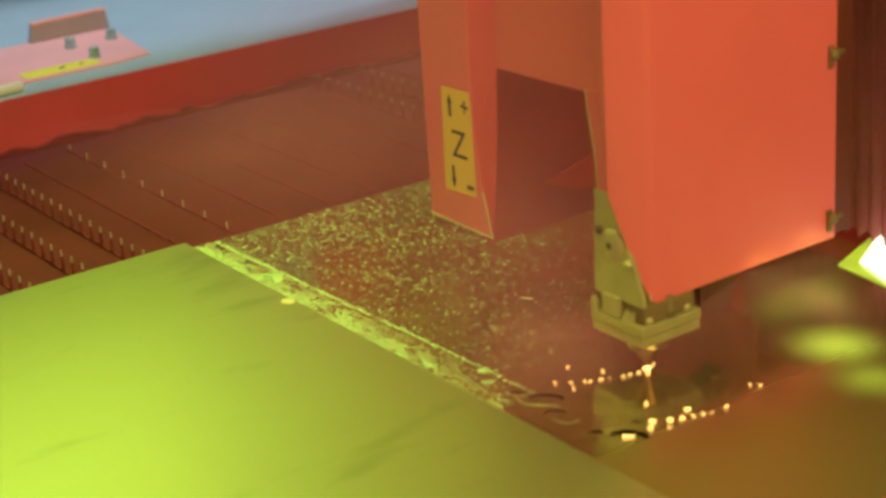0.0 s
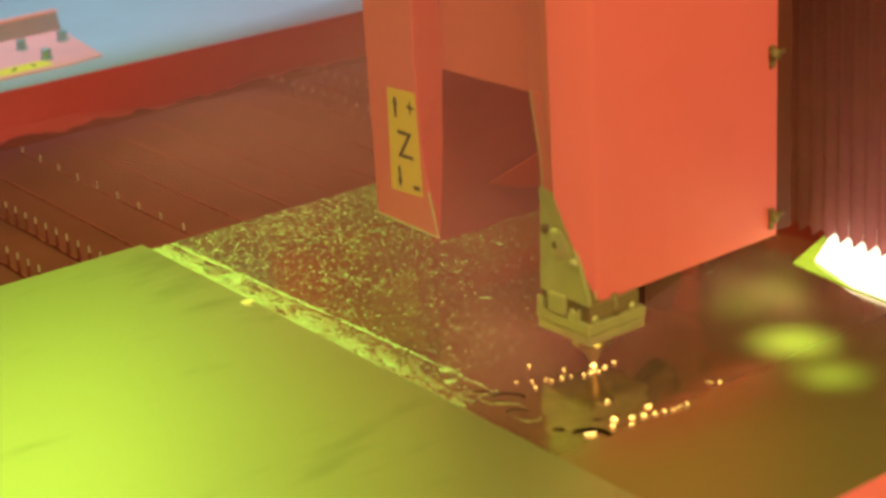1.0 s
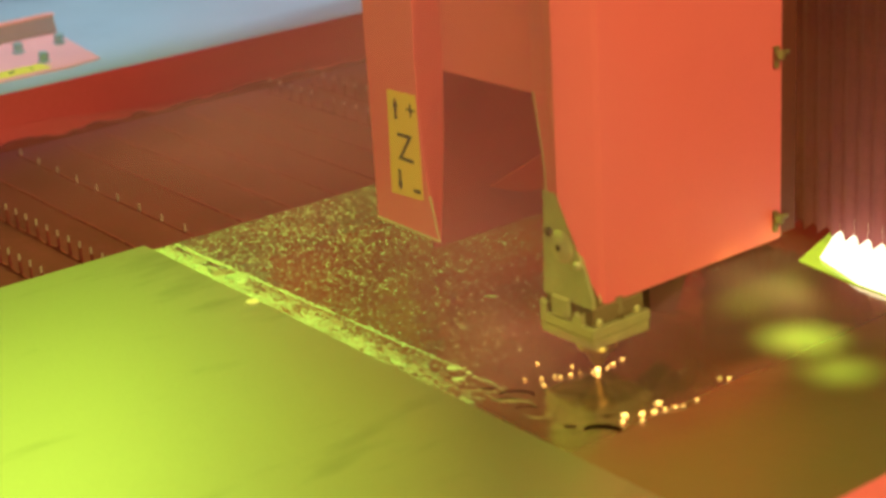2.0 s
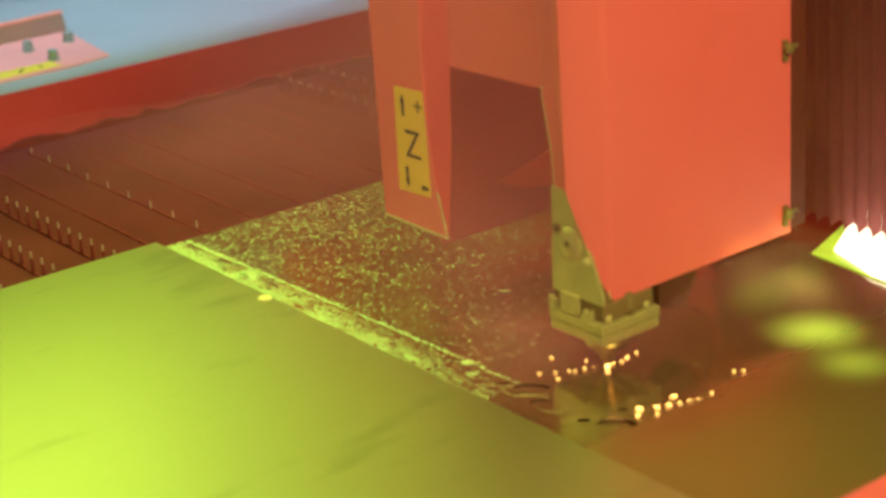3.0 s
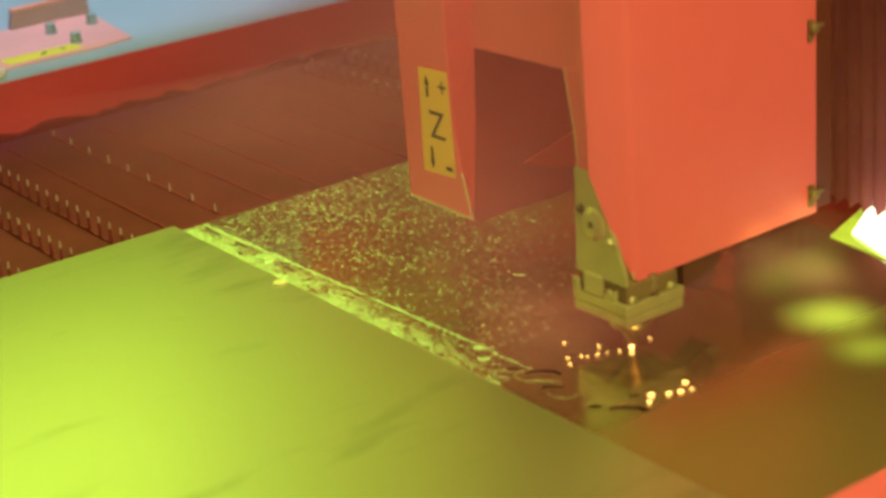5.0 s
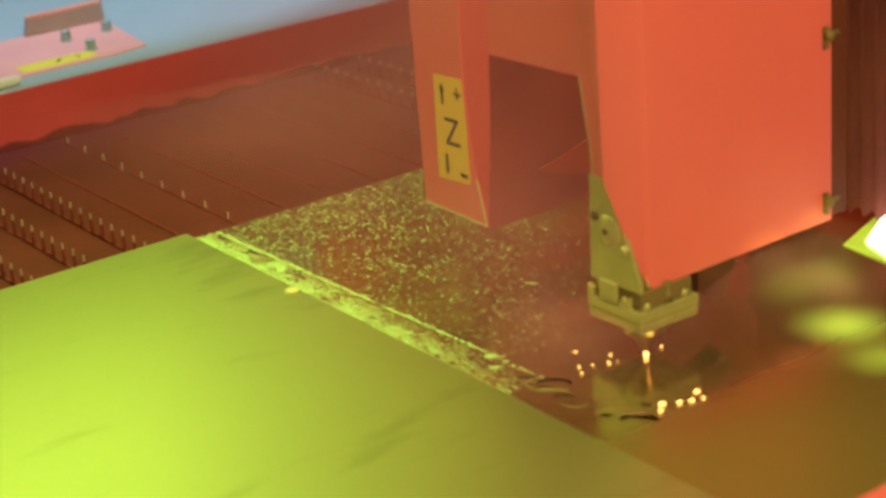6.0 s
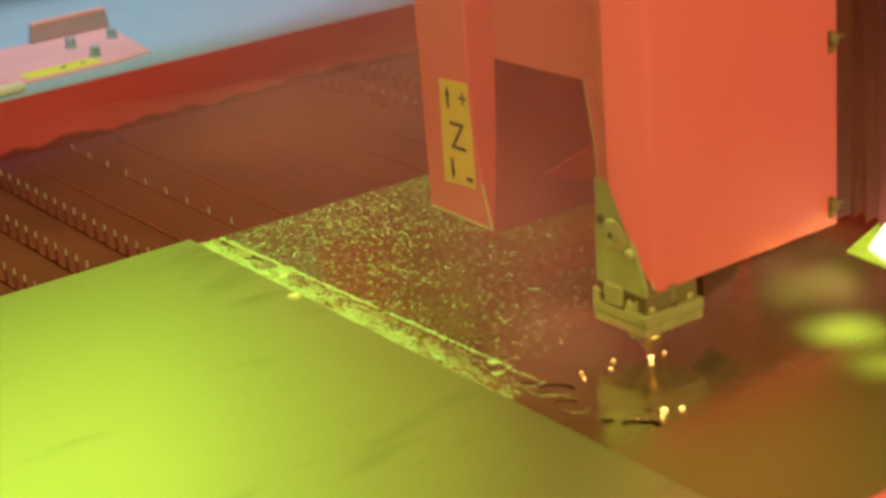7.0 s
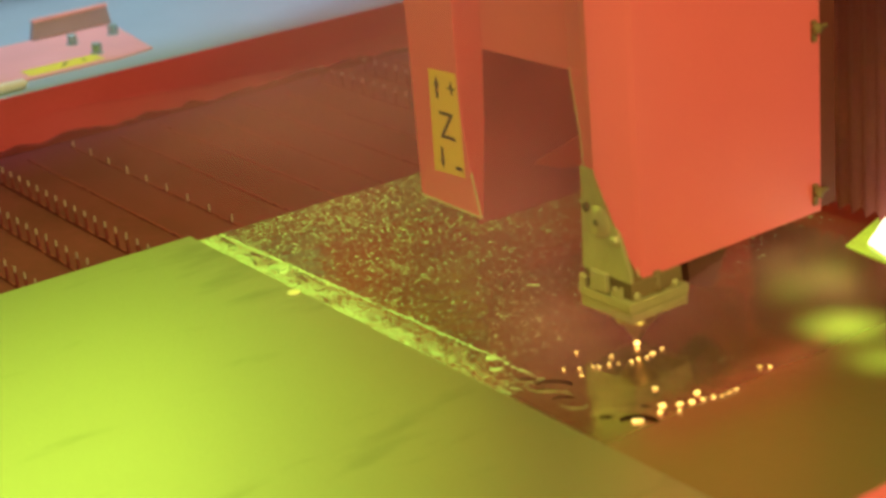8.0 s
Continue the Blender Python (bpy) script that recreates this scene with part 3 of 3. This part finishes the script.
# nozzle block
mount = part("mounting_plate", prism(fresh(), [(0.622, 0.909), (0.628, 1.022), (0.633, 1.034), (0.652, 1.034), (0.672, 0.995), (0.69, 0.955), (0.704, 0.92), (0.704, 0.909)], 1, 0.1955, 0.2005), STEEL, head, "worn steel mounting plate", SH)
part("top_lip", box(fresh(), 0.630, 0.660, 0.1925, 0.1953, 1.022, 1.034, 0.001), STEEL, mount, "", SH)
part("adjuster", lathe(fresh(), [(0.012, 0.1905), (0.015, 0.193), (0.019, 0.194), (0.019, 0.196)], (0.656, 0, 0.972), "y"), STEEL, mount, "", SH, True)
part("adjuster_socket", lathe(fresh(), [(0.004, 0.1895), (0.004, 0.1908)], (0.656, 0, 0.972), "y", 12), BURNT, mount, "", SH)
part("plate_screw", lathe(fresh(), [(0.0045, 0.19), (0.005, 0.1958)], (0.684, 0, 0.957), "y", 12), EDGE, mount, "", SH, True)
part("plate_screw", lathe(fresh(), [(0.0055, 0.193), (0.006, 0.1958)], (0.635, 0, 0.985), "y", 12), BURNT, mount, "", SH, True)
part("sensor_box", box(fresh(), 0.624, 0.704, 0.197, 0.273, 0.888, 0.9085, 0.002), RUBBER, head, "dark sensor body", SH)
part("clamp", box(fresh(), 0.640, 0.668, 0.190, 0.1965, 0.889, 0.912, 0.0015), STEEL, head, "", SH)
part("clamp_tooth", prism(fresh(), [(0.672, 0.887), (0.690, 0.887), (0.690, 0.902), (0.684, 0.894), (0.678, 0.900)], 1, 0.191, 0.1965), STEEL, head, "", SH)
part("end_clip", prism(fresh(), [(0.6215, 0.887), (0.632, 0.887), (0.630, 0.897), (0.6215, 0.902)], 1, 0.190, 0.1965), STEEL, head, "", SH)
block = part("nozzle_block", box(fresh(), 0.6205, 0.7095, 0.190, 0.278, 0.8755, 0.8875, 0.0015), STEEL, head, "", SH)
part("nozzle_block_base", box(fresh(), 0.6215, 0.7085, 0.191, 0.277, 0.8625, 0.8748, 0.0015), STEEL, head, "", SH)
for by in (0.205, 0.262):
    part("block_bolt", lathe(fresh(), [(0.0055, 0.8875), (0.0055, 0.893), (0.003, 0.896)], (0.702, by, 0), "z", 12), STEEL, block, "", SH, True)
part("hose_fitting", lathe(fresh(), [(0.007, 0.8875), (0.007, 0.899), (0.005, 0.900), (0.005, 0.912)], (0.700, 0.238, 0), "z", 14), RUBBER, block, "", SH, True)
part("nozzle", lathe(fresh(), [(0.024, 0.8625), (0.023, 0.8570), (0.016, 0.8525), (0.0125, 0.8470), (0.0075, 0.8380), (0.0040, 0.8320), (0.0026, 0.8310)], (0.690, 0.213, 0), "z", 28), COPPER, head, "copper nozzle tip", SH, True)
part("cable_bracket", prism(fresh(), [(0.295, 0.915), (0.362, 0.912), (0.352, 0.893), (0.338, 0.862), (0.331, 0.859), (0.296, 0.875)], 0, 0.662, 0.69), MAROON, head, "dark bracket under the cover", SH)

# ---- bellows and glowing shapes for the light under it ----


def pleat_mesh():
    bm = fresh()
    pts = [(0.0, 0.6195), (0.006, 0.6183), (0.0115, 0.6145), (0.0135, 0.614), (0.0218, 0.6195)]
    lo = [bm.verts.new((px, py, low)) for (px, py), low in zip(pts, (0.8775, 0.8750, 0.8680, 0.8685, 0.8775))]
    hi = [bm.verts.new((px, py, 1.6)) for px, py in pts]
    for i in range(len(pts) - 1):
        bm.faces.new((lo[i], lo[i + 1], hi[i + 1], hi[i]))
    bmesh.ops.solidify(bm, geom=bm.faces[:], thickness=0.0012)
    return bm


bellows = tagged(new("gantry_bellows"), "maroon pleated gantry bellows hanging over the plate", "bellows")
pleat = part("pleat", pleat_mesh(), BELLOWS, bellows, smooth=True)
pleat.location.x = 0.44
for k in range(1, 32):
    ob = new("pleat", pleat.data)
    ob.parent = bellows
    ob.location.x = 0.44 + 0.0220 * k
# no real lamp: emissive shapes drawn where bright light shows below the pleats
bar = tagged(new("gap_light_shapes"), "flat glowing shapes standing in for bright light under the bellows", "light bar")
part("halo_plate", prism(fresh(), [(0.670, 0.556), (0.773, 0.541), (0.990, 0.533), (0.990, 0.72), (0.611, 0.72)], 2, 0.8514, 0.8530), HALO_GLOW, bar, "green glowing shape for the light's halo")
part("core_plate", prism(fresh(), [(0.616, 0.71), (0.688, 0.576), (0.777, 0.541), (0.839, 0.537), (0.985, 0.537), (0.985, 0.71)], 2, 0.8532, 0.8570), WHITE_GLOW, bar, "white glowing core of the bright light")

gantry = tagged(new("gantry"), "red steel gantry carrying the laser head over the bed", "gantry")
part("beam", box(fresh(), -1.45, 1.32, 0.648, 0.90, 1.44, 1.66, 0.006), RED_DULL, gantry)
part("post", box(fresh(), -1.45, -1.20, 0.902, 1.10, 0.9105, 1.66, 0.006), RED_DULL, gantry)
part("post", box(fresh(), 1.20, 1.315, 0.902, 1.10, 0.9105, 1.66, 0.006), RED_DULL, gantry)
part("carriage", box(fresh(), 0.45, 0.66, 0.40, 0.646, 1.4300, 1.62, 0.006), RED_DULL, gantry)
part("bellows_rail", box(fresh(), 0.43, 1.15, 0.60, 0.647, 1.6005, 1.615, 0.002), STEEL, gantry)

# ---- on the far ledge ----
bracket = tagged(new("ledge_bracket"), "pale red angle bracket bolted on the far ledge", "bracket")
part("foot_plate", prism(fresh(), [(-1.06, -0.05), (-0.785, -0.05), (-0.785, 0.29), (-0.80, 0.36), (-1.06, 0.40)], 2, 0.9105, 0.9135), PINK, bracket)
part("upright_plate", prism(fresh(), [(0.235, 0.914), (0.40, 0.914), (0.395, 0.948), (0.243, 0.946)], 0, -1.06, -1.05), HAZY_PINK, bracket, "upright plate with haze and shade in its pink")
part("upright_rim", prism(fresh(), [(0.242, 0.9462), (0.396, 0.9482), (0.396, 0.953), (0.242, 0.951)], 0, -1.062, -1.047), PINK, bracket)
for bx, by in ((-0.955, 0.275), (-0.850, 0.275), (-0.96, 0.36)):
    part("bolt", lathe(fresh(), [(0.012, 0.9137), (0.012, 0.916), (0.009, 0.917), (0.009, 0.931), (0.007, 0.933)], (bx, by, 0), "z", 6), BOLT, bracket)
label = part("sticker", box(fresh(), -0.846, -0.800, 0.124, 0.266, 0.9137, 0.9142), COOL_LIT_YELLOW, bracket, "yellow axis sticker with black marks")
part("print_mark", prism(fresh(), [(-0.834, 0.205), (-0.818, 0.190), (-0.815, 0.194), (-0.831, 0.209)], 2, 0.9143, 0.9146), BLACK, label)
part("print_mark", prism(fresh(), [(-0.832, 0.235), (-0.818, 0.235), (-0.818, 0.239), (-0.832, 0.239)], 2, 0.9143, 0.9146), BLACK, label)
rod = tagged(finish("steel_rod", lathe(fresh(), [(0.004, -0.25), (0.009, -0.245), (0.009, 0.085), (0.004, 0.092)], (-0.742, 0, 0.9195), "y"), SILVER, True),
             "shiny round steel rod lying on the ledge", "rod")

# ---- smoke drifting over the plate ----
def smoke_puff_mesh(radius):
    """A shallow, uneven dome of smoke."""
    bm = fresh()
    bmesh.ops.create_icosphere(bm, subdivisions=4, radius=1.0)
    for v in bm.verts:
        x, y, z = v.co
        v.co.z = z * (0.20 + 0.05 * math.sin(3.1 * x + 1.3 * y) + 0.04 * math.cos(4.2 * y - x))
        v.co *= radius
    low = [v for v in bm.verts if v.co.z < -1e-5]
    bmesh.ops.delete(bm, geom=low, context="VERTS")
    return bm


# (middle, radius, tilt, turn, drift along x y z over the clip)
PUFFS = [((-0.28, 0.22, 0.850), 0.40, 0, 20, (-0.04, 0.03, 0.01)),
         ((-0.40, 0.70, 0.890), 0.44, 0, 70, (-0.04, 0.03, 0.01)),
         ((-0.20, 0.44, 0.870), 0.36, 4, 40, (-0.03, 0.02, 0.01)),
         ((0.80, -0.15, 1.20), 0.28, 70, 50, (-0.04, 0.04, 0.02)),
         ((0.57, 0.21, 0.915), 0.19, 70, 50, (-0.01, 0.01, 0.01)),
         ((0.64, 0.34, 0.856), 0.25, 0, 0, (-0.01, 0.01, 0.0)),
         # added puff: reddens the plate in place of a red reflection
         ((0.68, 0.14, 0.855), 0.16, 0, 0, (-0.01, 0.01, 0.0))]
DRIFTS = []
for middle, radius, tilt, turn, drift in PUFFS:
    puff = finish("smoke_puff", smoke_puff_mesh(radius), SMOKE, True)
    tagged(puff, "thin reddish smoke drifting over the cut plate", "smoke", "drifting smoke", "stuff")
    DRIFTS.append((puff, Vector(middle), tilt, turn, Vector(drift)))

# ---- sparks ----
HEAD_ROWS = [(0, 0.0036, 0.0078), (0.5, -0.0087, 0.0070), (1, -0.0097, -0.0031), (1.5, -0.0031, -0.0123), (3, 0.0033, -0.0283), (3.5, 0.0022, -0.0194),
             (4, 0.0021, -0.0178), (4.5, 0.0034, -0.0148), (6, 0.0022, -0.0058), (6.5, 0.0013, -0.0035), (7, 0.0002, -0.0001), (7.5, 0.0015, 0.0030), (7.6, -0.0300, -0.0122), (7.7, -0.0341, -0.0133), (7.8, -0.0284, -0.0159), (7.9, -0.0316, 0.0071),
             (8, -0.0313, 0.0094)]


# sparks along two cuts and beside them: x, y, half length, half height in millimetres, the glow at which each lights up
FIRST_CUT = [
    (0.6948, 0.0853, 1.8, 1.1, 0.80),
    (0.7054, 0.0994, 1.8, 1.4, 0.38),
    (0.7192, 0.0910, 1.8, 1.2, 0.35),
    (0.7127, 0.1124, 1.6, 1.3, 0.50),
    (0.7182, 0.1157, 1.8, 1.1, 0.60),
    (0.7207, 0.1280, 2.6, 1.0, 0.30),
    (0.7070, 0.1431, 1.6, 1.5, 0.10),
    (0.7250, 0.1381, 1.2, 0.9, 0.55),
    (0.7330, 0.1497, 2.0, 1.4, 0.60),
    (0.7339, 0.1586, 2.8, 1.3, 0.70),
    (0.7362, 0.1689, 1.8, 1.2, 0.85),
    (0.7330, 0.1800, 3.4, 1.5, 0.72),
    (0.7318, 0.1952, 2.8, 0.7, 0.08),
    (0.6723, 0.1223, 3.4, 0.7, 0.50),]
SECOND_CUT = [
    (0.8357, 0.1002, 4.2, 2.2, 0.20),
    (0.8455, 0.0882, 2.4, 1.6, 0.28),
    (0.8456, 0.1153, 4.2, 1.8, 0.25),
    (0.8569, 0.1048, 2.0, 1.1, 0.65),
    (0.8508, 0.1277, 3.4, 1.5, 0.45),
    (0.8388, 0.1455, 4.6, 1.5, 0.35),
    (0.8552, 0.1393, 2.4, 1.1, 0.40),
    (0.8588, 0.1502, 2.4, 0.9, 0.50),
    (0.8622, 0.1589, 1.8, 0.8, 0.60),
    (0.8633, 0.1675, 1.4, 0.7, 0.90),
    (0.8621, 0.1792, 2.2, 1.0, 0.65),
    (0.8419, 0.2340, 2.2, 0.7, 0.62),
    (0.8491, 0.2410, 2.2, 0.8, 0.68),
    (0.8442, 0.0603, 7.5, 1.3, 0.74),
    (0.8002, 0.1231, 3.2, 1.1, 0.75),]
# how much of each cut glows, 0 to 1
GLOW = [(0, 0.90, 0.80), (0.5, 0.85, 0.70), (1, 1.0, 1.0), (1.4, 0.95, 0.8), (1.5, 0.06, 0.03), (1.6, 0.9, 0.7), (2.2, 0.9, 0.9), (2.9, 0.95, 0.8), (3, 0.95, 0.72),
        (3.5, 0.75, 0.42), (4, 0.12, 0.0), (4.5, 0.62, 0.45), (5.2, 0.6, 0.5), (6, 0.55, 0.45), (6.5, 0.15, 0.0), (7, 0.40, 0.30), (7.4, 0.6, 0.7), (7.5, 0.0, 0.0),
        (7.6, 0.0, 0.0), (7.7, 0.15, 0.0), (7.8, 0.7, 0.6), (8, 1.0, 1.0)]
# how far the cutting point has died down into the nozzle
DIM = [(0, 0.0), (1.4, 0.0), (1.5, 0.0015), (1.6, 0.0), (7.4, 0.0), (7.5, 0.006), (7.6, 0.006), (7.7, 0.0), (8, 0.0)]


def spark_mesh(seed, length, height):
    """A small uneven drop, longest along y."""
    rng = random.Random(seed)
    bm = fresh()
    for v in bmesh.ops.create_icosphere(bm, subdivisions=1, radius=1)["verts"]:
        v.co = v.co * rng.uniform(0.6, 1.25)
        v.co = Vector((v.co.x * 0.0012, v.co.y * length * 0.0007, v.co.z * height * 0.0007))
    return finish("spark", bm, SPARK, True)


SPARKS = []
for cut, places in enumerate((FIRST_CUT, SECOND_CUT)):
    for k, (x, y, length, height, level) in enumerate(places):
        ob = tagged(spark_mesh(100 * cut + k, length * (1.3 if cut else 1.0), height), "glowing orange molten spark in the cut kerf", "spark", "sparks along the cuts")
        SPARKS.append((ob, cut, x, y, level))
flame = part("cutting_flame", lathe(fresh(), [(0.0010, 0.8250), (0.0026, 0.8262), (0.0030, 0.8280), (0.0016, 0.8305)], (0.690, 0.213, 0), "z", 12), SPARK, head, "glowing cutting point", SH, True)


for ob in head.children_recursive:
    ob.data.transform(Matrix.Scale(HEAD_SIZE, 4))

# short sparks that fly off the cut: when, and from where to where they glow
FLYING = [
    (3.3, (0.739, 0.134, 0.862), (0.577, -0.035, 0.866)),
    (3.3, (0.746, 0.120, 0.862), (0.705, 0.005, 0.866)),
    (3.3, (0.752, 0.106, 0.862), (0.586, -0.188, 0.866)),
    (3.3, (0.752, 0.126, 0.862), (0.805, 0.028, 0.866)),
    (3.3, (0.764, 0.128, 0.862), (0.842, 0.033, 0.866)),
    (4.4, (0.742, 0.137, 0.860), (0.792, 0.003, 0.858)),
    (4.4, (0.764, 0.100, 0.860), (0.790, 0.019, 0.858)),
    (7.7, (0.359, 0.185, 0.892), (0.388, 0.185, 0.883)),
    (7.7, (0.384, 0.185, 0.890), (0.418, 0.185, 0.879)),
    (7.7, (0.399, 0.185, 0.885), (0.437, 0.185, 0.872)),
    (7.7, (0.416, 0.185, 0.879), (0.449, 0.185, 0.870)),
    (7.7, (0.436, 0.185, 0.878), (0.475, 0.185, 0.867)),
    (7.7, (0.460, 0.185, 0.871), (0.492, 0.185, 0.863)),
    (7.7, (0.476, 0.185, 0.867), (0.513, 0.185, 0.861)),
    (7.7, (0.498, 0.185, 0.866), (0.525, 0.185, 0.859)),
    (7.7, (0.534, 0.185, 0.964), (0.545, 0.185, 0.948)),
    (7.7, (0.542, 0.185, 0.957), (0.551, 0.185, 0.938)),
    (7.7, (0.550, 0.185, 0.949), (0.561, 0.185, 0.934)),
    (7.7, (0.542, 0.185, 0.933), (0.555, 0.185, 0.920)),
    (7.7, (0.554, 0.185, 0.927), (0.563, 0.185, 0.913)),
    (7.7, (0.408, 0.185, 0.863), (0.430, 0.185, 0.859)),
]


def streak(a, b):
    bm = fresh()
    lathe(bm, [(0.0001, 0), (0.0004, 0.3), (0.0003, 0.7), (0.0001, 1.0)], sides=6)
    length = (b - a).length
    for v in bm.verts:
        v.co.z = (v.co.z - 0.5) * length
    turn = (b - a).to_track_quat("Z", "Y").to_matrix()
    bmesh.ops.rotate(bm, verts=bm.verts[:], cent=(0, 0, 0), matrix=turn)
    return tagged(finish("flying_spark", bm, SPARK, True), "thin glowing streak of a spark flying off the cut", "spark", "flying sparks")


STREAKS = []
for t, a, b in FLYING:
    a, b = Vector(a), Vector(b)
    STREAKS.append((streak(a, b), t, (a + b) / 2))


def motions():
    for ob, middle, tilt, turn, drift in DRIFTS:
        walk(ob, [(t, Matrix.Translation(middle + drift * (t / 8.0 - 0.5)) @ pose(0, 0, 0, tilt, 0, turn + 0.8 * t)) for t in (0, 2, 4, 6, 8)])
    walk(head, [(t, Matrix.Translation(HEAD_AT + HEAD_SIZE * Vector((dx, dy, 0)))) for t, dx, dy in HEAD_ROWS])
    for ob, kerf, x, y, level in SPARKS:
        walk(ob, [(row[0], pose(x, y, 0.8528 if row[1 + kerf] >= level else 0.842, 0, 0, -32)) for row in GLOW])
    walk(flame, [(t, pose(0, 0, up)) for t, up in DIM])
    for ob, t, mid in STREAKS:
        start = Matrix.Translation((0.690, 0.213, 0.60))
        away = Matrix.Translation((mid.x, mid.y, 0.60))
        walk(ob, [(0, start), (t - 0.1, start), (t, Matrix.Translation(mid)), (t + 0.1, away), (8.0 if t < 7.8 else 8.1, away)])


motions()
